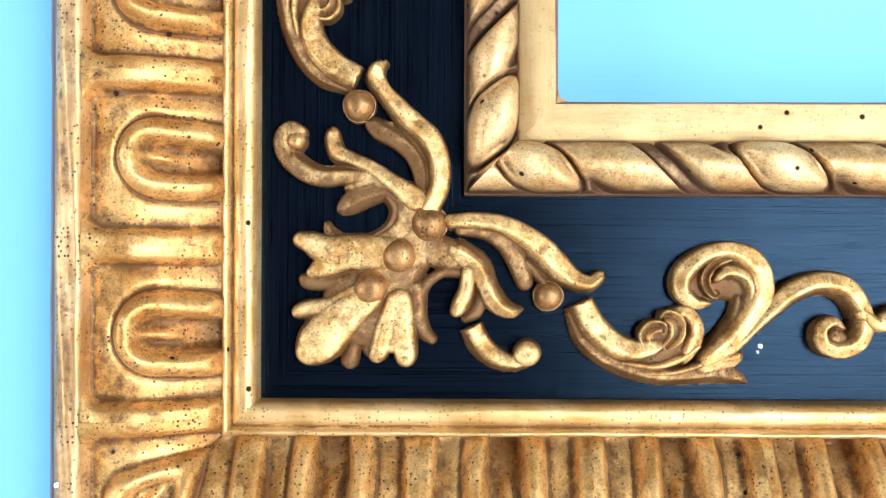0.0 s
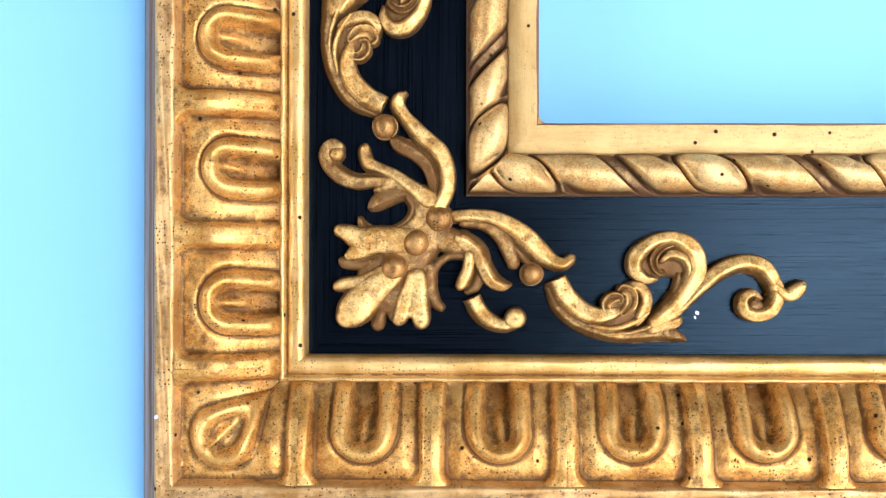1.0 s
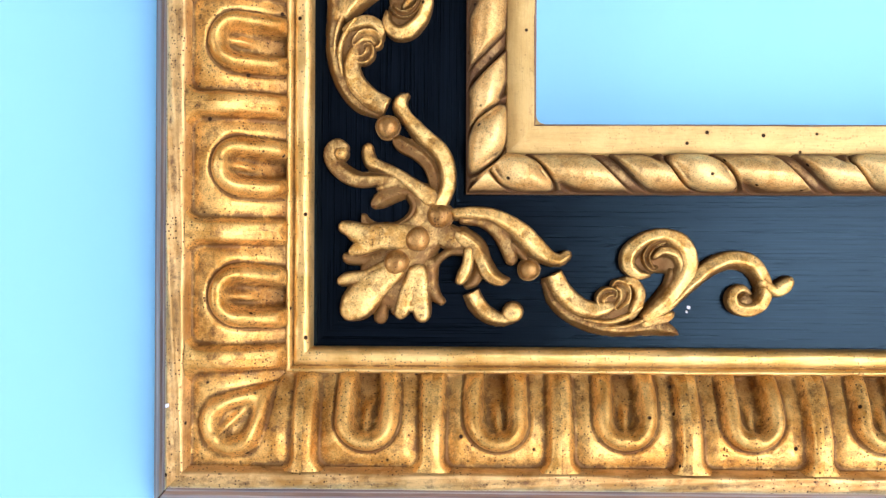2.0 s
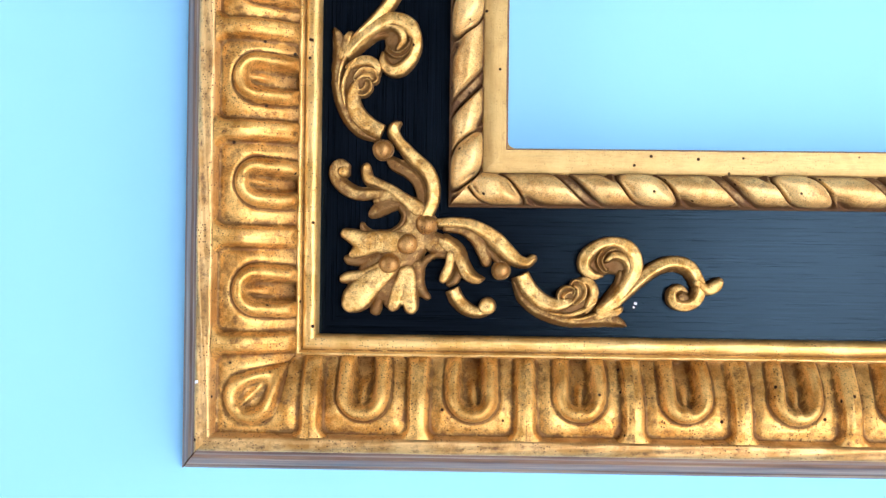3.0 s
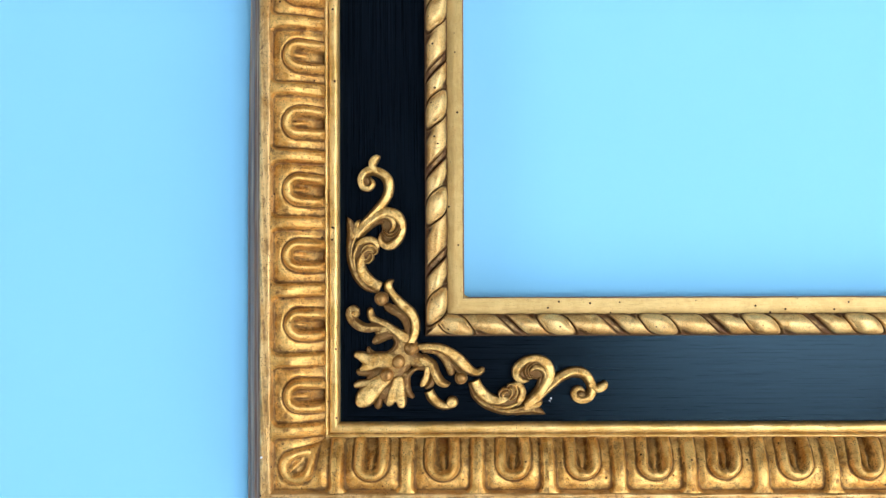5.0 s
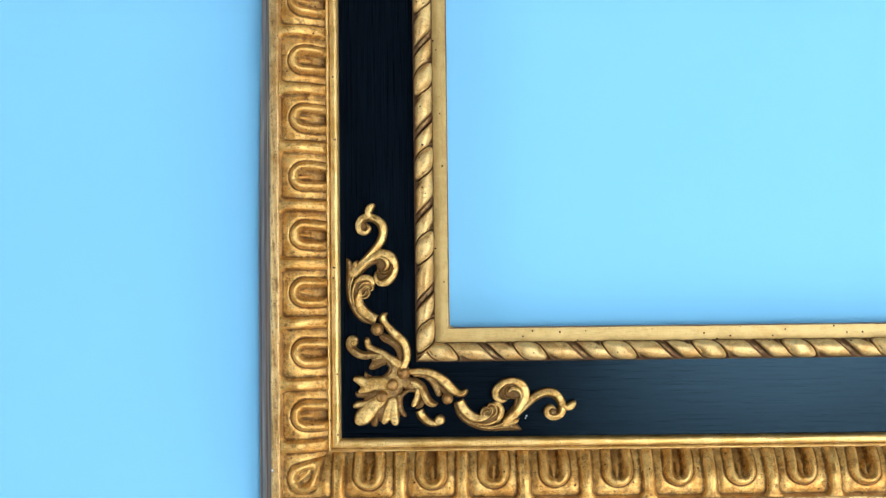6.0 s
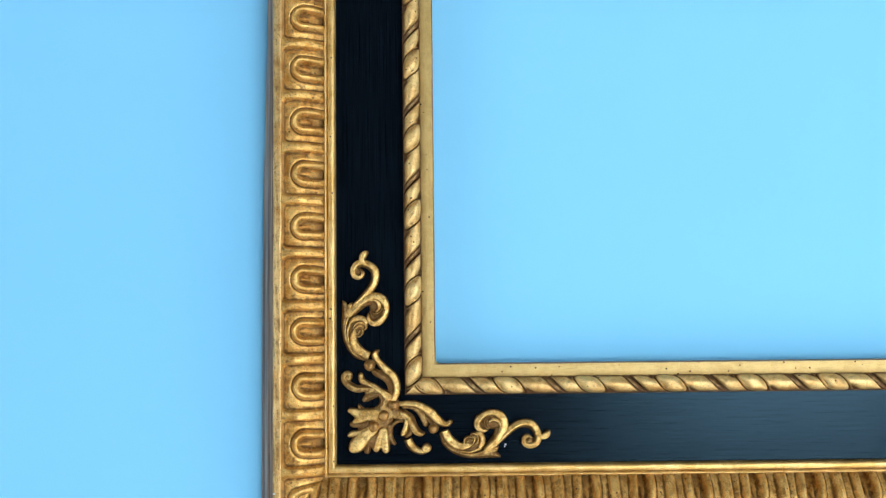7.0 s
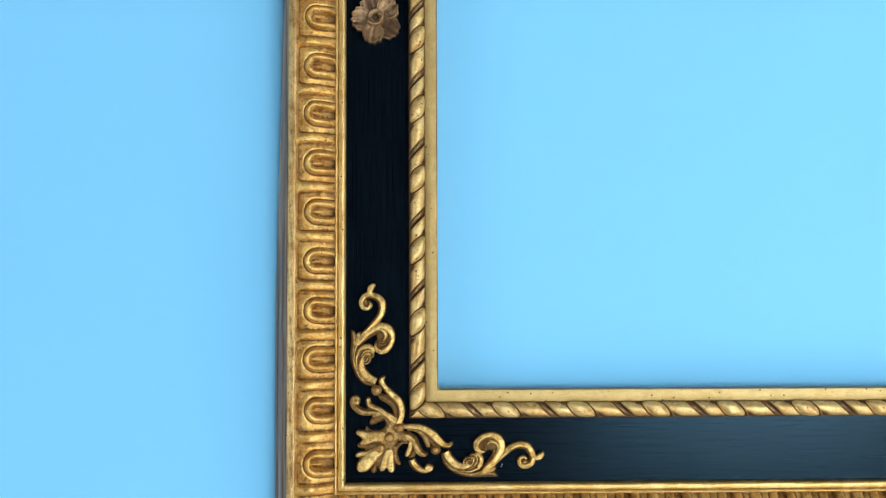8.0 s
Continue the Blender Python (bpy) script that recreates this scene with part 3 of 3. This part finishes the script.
def bead(name, x, z, r, high, parent, swap=False, stretch=1.0, angle=0.0):
    """A carved berry: a flattened dome with a rolled rim round its foot."""
    a = np.linspace(0, 2 * math.pi, 33)[:, None]
    prof = np.array([(1.16, 0.0), (1.15, 0.34), (1.11, 0.40), (1.05, 0.36), (1.03, 0.42), (0.99, 0.56), (0.92, 0.70), (0.80, 0.83), (0.64, 0.92), (0.42, 0.98), (0.2, 1.0), (0.0, 1.0)])
    rr = prof[None, :, 0] * r * (1 + 0.025 * np.sin(3 * a + x))
    px, pz = rr * np.cos(a) * stretch, rr * np.sin(a)
    ca, sa = math.cos(radians(angle)), math.sin(radians(angle))
    X, Z = x + ca * px - sa * pz, z + sa * px + ca * pz
    if swap:
        X, Z = Z, X
    D = np.repeat(prof[None, :, 1] * high, 33, 0)
    me = sheet(name, X * 0.001, Z * 0.001, D * 0.001, GILT_BERRY)
    return piece(name, me, parent, "dark gilt berry")


def ornament(name, label, x=0.0, z=0.0):
    """A carved ornament glued to the panel: a thin ground under its parts."""
    root = new(name)
    root.parent = frame_root
    root.location = CORNER + Vector((x, 0, z))
    return tagged(root, label)


corner = ornament("corner_ornament", "carved gilt acanthus leaf with berries on the black corner")
carved("acanthus_leaf", [
    stroke([(38.3, 35.1, 7.0), (30.7, 35.0, 6.7), (25.7, 32.6, 5.0)], 4.3, style="pad"),
    stroke([(38.3, 29.8, 6.7), (34.8, 24.5, 6.1), (32.2, 21.6, 5.0)], 4.3, style="pad"),
    stroke([(43.0, 31.0, 6.4), (43.6, 25.1, 5.6), (43.0, 21.6, 4.7)], 4.3, style="pad"),
    stroke([(52.6, 52.5, 5.3), (46.6, 46.4, 8.0), (40.6, 40.3, 8.7), (35.3, 34.2, 6.4)], 5.0, style="pad"),
    stroke([(42.0, 46.4, 5.5), (31.4, 46.3, 5.9), (22.3, 46.9, 5.0), (17.0, 49.2, 3.5), (14.1, 50.1, 2.7)], 6.4, style="pad"),
    stroke([(27.7, 43.3, 3.0), (21.6, 42.1, 3.6), (17.8, 40.2, 2.1)], 6.0, style="pad"),
    stroke([(33.7, 39.9, 1.7), (23.9, 37.1, 2.3), (16.7, 37.3, 2.6), (14.9, 38.1, 1.8)], 3.9, style="round"),
    stroke([(32.2, 35.7, 2.1), (23.2, 30.4, 2.7), (16.0, 29.0, 2.9), (13.5, 28.2, 2.4)], 5.6, style="pad"),
    stroke([(35.3, 32.7, 4.5), (27.7, 27.4, 6.4), (20.9, 20.2, 7.3), (17.3, 16.7, 4.9), (16.7, 16.3, 4.4)], 6.6, style="pad"),
    stroke([(35.3, 25.9, 1.5), (30.7, 18.3, 2.1), (29.2, 13.8, 2.7), (29.0, 12.9, 2.4)], 4.0, style="round"),
    stroke([(42.9, 32.0, 3.0), (40.3, 22.9, 3.8), (38.2, 16.8, 3.3), (37.3, 15.2, 2.7)], 6.2, style="pad"),
    stroke([(37.6, 24.4, 1.2), (35.2, 17.6, 2.0), (34.8, 16.1, 1.7)], 3.7, style="round"),
    stroke([(43.4, 27.0, 5.0), (42.3, 20.5, 4.4), (41.8, 18.6, 3.2)], 5.9, style="pad"),
    stroke([(44.4, 31.3, 4.5), (45.0, 22.9, 4.5), (46.0, 16.1, 3.8), (46.1, 14.5, 3.3)], 6.2, style="pad"),
    stroke([(49.3, 35.1, 3.4), (49.7, 27.5, 2.9), (51.6, 22.2, 2.4), (53.9, 20.0, 1.8)], 4.4),
    stroke([(51.6, 24.5, 0.9), (50.3, 30.5, 1.5), (52.1, 36.2, 1.7), (56.8, 40.0, 1.7), (62.5, 40.0, 1.5)], 4.2, style="round"),
    stroke([(52.6, 47.9, 5.3), (59.9, 45.3, 5.0), (64.0, 44.2, 3.4)], 4.9, style="pad"),
    stroke([(46.5, 63.8, 4.5), (47.3, 58.5, 4.4), (44.3, 53.2, 3.2), (38.2, 49.0, 3.0)], 5.2, style="pad"),
    stroke([(22.1, 54.8, 1.2), (23.2, 52.4, 1.8), (28.0, 50.5, 1.4), (34.1, 50.7, 1.4), (40.1, 54.0, 1.5), (42.4, 58.9, 1.7), (40.5, 63.0, 1.7)], 4.5, style="facet", ridge=0.2),
], corner, "spreading acanthus leaf with rounded lobes")
carved("upper_branch", [
    stroke([(52.8, 59.6, 3.5), (55.8, 66.8, 3.6), (55.7, 74.4, 3.8), (52.7, 80.8, 4.1), (47.0, 86.1, 3.9), (43.4, 90.2, 3.4), (39.4, 94.8, 2.8), (36.6, 99.3, 3.2), (37.2, 102.4, 2.6), (39.6, 104.0, 1.2)], 7.2, style="facet", ridge=0.35),
    stroke([(50.5, 61.5, 2.0), (51.2, 69.4, 2.9), (48.7, 76.3, 3.2), (43.6, 81.0, 3.3), (38.3, 83.8, 3.3), (36.1, 85.5, 2.6)], 4.6, style="facet", ridge=-0.3),
], corner, "curving twin-ribbed stem")
carved("side_branch", [
    stroke([(48.6, 61.5, 5.0), (41.8, 67.1, 3.3), (35.3, 71.7, 2.7), (29.2, 74.5, 2.6), (25.2, 76.4, 3.0), (23.6, 80.4, 2.7), (23.5, 82.3, 2.4)], 6.6, style="facet", ridge=0.4),
    stroke([(39.5, 67.5, 2.3), (34.9, 69.4, 2.7), (28.1, 69.9, 2.9), (20.9, 69.6, 3.3), (14.8, 71.8, 3.6), (10.0, 76.4, 3.5), (8.8, 80.9, 3.2), (10.9, 83.4, 3.0), (13.0, 82.5, 2.9)], 5.4, style="facet", ridge=-0.35),
    stroke([(12.9, 79.9, 2.9), (13.3, 80.3, 2.6)], 6.6, style="round"),
    stroke([(42.5, 63.0, 2.7), (39.5, 64.9, 3.0), (34.2, 63.7, 3.5), (29.6, 61.6, 3.5), (26.8, 59.6, 2.0)], 4.4, style="facet", ridge=0.3),
    stroke([(36.4, 67.9, 1.4), (31.9, 67.1, 1.8), (28.1, 66.0, 1.1)], 5.0, style="round"),
], corner, "curled side stem with a bud")
carved("lower_leaf", [
    stroke([(62.5, 46.9, 3.8), (68.2, 42.7, 3.9), (70.9, 36.7, 3.5), (73.9, 31.4, 3.5), (77.7, 29.0, 2.6), (81.1, 29.2, 0.9)], 6.4, style="facet", ridge=0.15),
    stroke([(64.9, 40.4, 2.0), (64.5, 35.1, 2.4), (62.7, 30.6, 2.6), (61.5, 28.5, 2.0)], 6.8, style="pad"),
    stroke([(67.4, 40.1, 1.2), (69.0, 33.6, 2.0), (67.3, 28.5, 2.4), (64.5, 26.2, 1.5)], 3.8, style="round"),
], corner, "three-pointed drooping leaf")
carved("hook", [
    stroke([(66.0, 23.9, 3.6), (68.5, 18.5, 3.8), (72.8, 14.6, 3.5), (77.8, 12.7, 2.9), (81.9, 13.3, 2.6)], 6.2, style="facet", ridge=-0.3, flat=True),
    stroke([(82.4, 15.4, 3.8), (83.2, 15.9, 4.2)], 7.0, style="pad"),
], corner)
carved("lower_branch", [
    stroke([(59.8, 55.5, 2.6), (66.2, 55.6, 3.0), (73.8, 54.7, 3.5), (80.6, 51.5, 4.1), (86.7, 47.3, 4.5), (91.6, 42.2, 4.5), (97.3, 38.0, 3.3), (101.8, 37.0, 2.7), (104.7, 38.9, 2.3)], 7.2, style="facet", ridge=-0.35),
    stroke([(62.5, 53.3, 1.8), (70.8, 52.7, 2.6), (76.9, 48.7, 3.2), (80.3, 42.8, 3.0), (82.3, 37.3, 2.6)], 4.8, style="pad"),
    stroke([(82.9, 43.5, 1.1), (86.0, 39.8, 1.7), (88.6, 36.8, 1.2)], 4.0, style="round"),
], corner, "arching twin-ribbed stem")
bead("berry", 31.7, 91.0, 4.5, 8.0, corner)
bead("berry", 89.5, 33.2, 4.1, 7.8, corner)
for x, z, stretch in ((53.0, 55.0, 1.0), (44.1, 45.4, 1.03), (35.6, 35.8, 1.05)):
    bead("berry", x, z, 5.2, 9.8, corner, stretch=stretch, angle=45)


def scroll_ornament(label, swap):
    root = ornament("scroll_ornament", label)
    carved("stem", [
        stroke([(98.7, 31.1, 4.4), (102.0, 24.2, 5.0), (107.7, 18.5, 5.0), (114.3, 16.2, 4.2), (120.0, 17.0, 3.2), (124.2, 18.7, 2.0)], 6.6, style="facet", ridge=-0.3, flat=True),
        stroke([(116.7, 15.8, 3.6), (124.2, 15.4, 4.6), (130.8, 17.8, 4.6), (133.6, 23.0, 2.6)], 4.0, style="pad"),
        stroke([(119.9, 21.5, 2.4), (123.2, 22.0, 3.0), (127.0, 21.1, 3.0)], 4.2, style="pad"),
        stroke([(119.0, 18.3, 1.2), (118.3, 21.7, 2.0), (120.7, 24.2, 2.2), (123.7, 24.1, 1.6), (124.2, 22.5, 0.9)], 6.4, style="cup"),
        stroke([(125.1, 18.2, 1.4), (128.0, 21.5, 2.4), (127.9, 25.6, 2.6), (125.1, 27.5, 2.0), (123.6, 26.2, 1.0)], 7.0, style="cup"),
        stroke([(130.3, 14.5, 1.8), (132.5, 19.2, 3.2), (133.4, 23.9, 3.2), (131.2, 27.7, 2.8), (127.4, 28.8, 1.4)], 6.4, style="facet", ridge=0.3),
    ], root, "crescent stem curling in at its end", swap)
    carved("tail", [
        stroke([(95.8, 27.4, 1.0), (99.2, 19.9, 2.0), (105.8, 14.3, 2.6), (114.8, 10.6, 3.0), (124.3, 8.8, 2.8), (132.7, 9.2, 3.0), (140.3, 10.0, 3.4), (145.9, 8.9, 2.6), (150.0, 7.1, 0.6)], 5.0, style="facet", ridge=-0.2),
        stroke([(112.0, 13.2, 0.7), (121.4, 12.1, 1.2), (128.9, 14.5, 1.4), (134.6, 18.3, 1.0)], 6.4, style="round"),
        stroke([(119.5, 10.0, 0.5), (128.0, 10.5, 0.9), (135.5, 13.1, 1.1), (139.3, 16.0, 0.8)], 6.2, style="round"),
        stroke([(135.1, 11.2, 1.6), (140.7, 13.6, 2.8), (144.9, 14.6, 2.6), (147.9, 15.8, 0.9)], 6.0, style="facet", ridge=0.4),
    ], root, "pointed leaf along the stem", swap)
    carved("volute", [
        stroke([(145.7, 38.2, 6.4), (141.0, 39.1, 6.8), (136.3, 36.7, 5.8), (134.9, 34.8, 4.4)], 2.6, style="pad"),
        stroke([(136.5, 14.5, 2.8), (143.9, 20.3, 4.4), (150.0, 27.9, 4.8), (153.1, 35.4, 4.6), (150.8, 43.0, 4.6), (144.2, 46.9, 3.2), (136.7, 45.5, 3.2), (130.9, 40.5, 3.6), (129.9, 35.1, 3.2), (133.5, 31.7, 2.4), (137.8, 31.3, 1.2)], 7.2, style="facet", ridge=0.3),
        stroke([(148.5, 45.6, 0.7), (141.0, 44.0, 1.3), (137.4, 40.5, 1.7), (137.1, 36.7, 1.6), (139.3, 33.8, 1.2), (141.2, 34.2, 0.7)], 5.4, style="cup"),
        stroke([(140.1, 38.2, 1.1), (143.6, 40.5, 2.2), (148.3, 39.2, 2.4), (150.6, 34.9, 2.0), (149.5, 31.4, 0.8)], 6.6, style="facet", ridge=-0.2),
        stroke([(140.2, 17.4, 0.9), (143.9, 23.1, 1.4), (146.1, 28.8, 1.5), (146.9, 33.0, 1.0)], 4.4, style="round"),
    ], root, "leafy volute", swap)
    carved("tendril", [
        stroke([(139.3, 13.1, 1.4), (147.7, 20.3, 2.4), (155.2, 27.9, 3.2), (162.6, 34.1, 3.6), (170.1, 37.2, 3.7), (177.6, 36.4, 4.0), (182.3, 31.7, 3.6), (184.4, 25.3, 3.4), (182.4, 20.1, 3.4), (177.7, 17.7, 3.2), (172.8, 19.1, 3.0), (171.9, 23.3, 2.4), (175.1, 25.7, 2.0), (178.8, 23.8, 0.9)], 7.0, style="facet", ridge=-0.3),
        stroke([(176.3, 21.5, 2.6), (177.7, 21.0, 2.4)], 4.6, style="pad"),
    ], root, "arching tendril", swap)
    carved("tip", [
        stroke([(183.5, 28.1, 2.4), (187.8, 25.3, 2.7), (191.2, 26.3, 3.3), (193.4, 28.2, 2.6), (194.3, 29.7, 1.5)], 7.0, style="pad"),
        stroke([(190.3, 24.9, 2.4), (192.6, 26.5, 2.6), (193.6, 27.7, 2.0)], 6.6, style="pad"),
    ], root, "", swap)
    return root


scroll_ornament("carved gilt scroll on the lower black flat", False)
scroll_ornament("carved gilt scroll on the upright black flat", True)


# ---- rosette half way up the upright ----
def petal(root, turn, long, wide, lift, seed):
    """One cupped petal with a scalloped, curled edge and a cut side down to the panel."""
    n, m = 30, 41
    p = np.linspace(0, 1, n)[:, None]
    q = np.linspace(-1, 1, m)[None]
    edge = long * (1 - 0.20 * np.abs(q) ** 3.2 - 0.090 * np.abs(np.sin(q * 6.2 + seed)) * np.abs(q) ** 0.25 - 0.03 * np.abs(np.sin(q * 15.0 + 2 * seed)))
    r = 4.0 + (edge - 4.0) * p
    across = q * wide * (0.22 + 0.78 * np.sin(np.clip(p / 0.72, 0, 1) * math.pi / 2)) * (1 - 0.10 * p ** 4)
    d = lift + 4.6 * np.abs(q) ** 1.8 * p - 2.2 * np.exp(-(q / 0.16) ** 2) * p * (1.2 - p) + 1.6 * p ** 3 + 0.95 * np.cos(q * 10.4 + 2 * seed) * p ** 1.5
    # rolled edge and side
    for k, (grow, fall) in enumerate(((1.012, 0.55), (1.02, 0.0))):
        r = np.vstack([r, (r[n - 1] * grow)[None]])
        across = np.vstack([across, (across[n - 1] * grow)[None]])
        d = np.vstack([d, (d[n - 1] * fall - 0.3 * k)[None]])
    for k in (0, -1):
        side = [r[:, k:][:, :1], across[:, k:][:, :1] * 1.03, d[:, k:][:, :1] * 0 - 0.3]
        r, across, d = (np.hstack([v, a] if k == 0 else [a, v]) for v, a in zip(side, (r, across, d)))
    ca, sa = math.cos(radians(turn)), math.sin(radians(turn))
    x, z = r * ca - across * sa, r * sa + across * ca
    return piece("petal", sheet("petal", x * 0.001, z * 0.001, d * 0.001, GILT_PETAL), root)


def rosette(x, z):
    """A flower of five ruffled petals round a curled heart."""
    root = ornament("rosette", "carved gilt rosette flower on the upright black flat", x, z)
    for k, (turn, long, wide, lift) in enumerate(((182, 25.5, 12.0, 5.6), (258, 26.0, 11.0, 7.4), (325, 26.5, 12.0, 2.8), (42, 26.0, 11.5, 6.8), (112, 25.5, 11.0, 3.4))):
        petal(root, turn, long, wide, lift, k)
    carved("heart", [
        stroke([(-7.5, -5.0, 2.0), (-2.0, -7.0, 3.0), (4.0, -4.5, 3.2), (6.0, 1.0, 2.6), (3.0, 4.0, 2.0)], 11.5, style="facet", ridge=-0.4),
        stroke([(6.5, 5.5, 1.8), (1.0, 7.5, 2.8), (-5.0, 5.0, 3.0), (-6.5, -0.5, 2.4), (-3.5, -3.0, 1.8)], 10.5, style="facet", ridge=-0.4),
        stroke([(-1.5, 0.5, 5.5), (1.5, 1.0, 5.5)], 5.0, style="cup"),
    ], root, "curled heart of the flower", material=GILT_PETAL)
    return root


rosette(0.0315, 0.4605)


# ---- small chips of bare gesso ----
def chip(x, z, d, r, seed):
    """An uneven flake of white, a millimetre or two across."""
    a = np.linspace(0, 2 * math.pi, 15)[:, None]
    ring = np.array([(1.0, 0.0), (0.9, 0.55), (0.5, 0.9), (0.0, 1.0)])[None]
    rr = ring[..., 0] * r * (1 + 0.35 * np.sin(2 * a + seed) * np.sin(a) ** 2)
    me = sheet("chip", (x + rr * np.cos(a)) * 0.001, (z + 1.3 * rr * np.sin(a)) * 0.001, (d + ring[..., 1] * 0.35 + 0 * a) * 0.001, WHITE_PAINT)
    return piece("chip", me, frame_root, "small white chip of bare gesso", CORNER)


chip(-51.8, -19.9, 24.6, 0.8, 1.0)
chip(155.0, 17.9, -0.1, 0.8, 2.0)
chip(154.2, 16.1, -0.1, 0.5, 3.0)
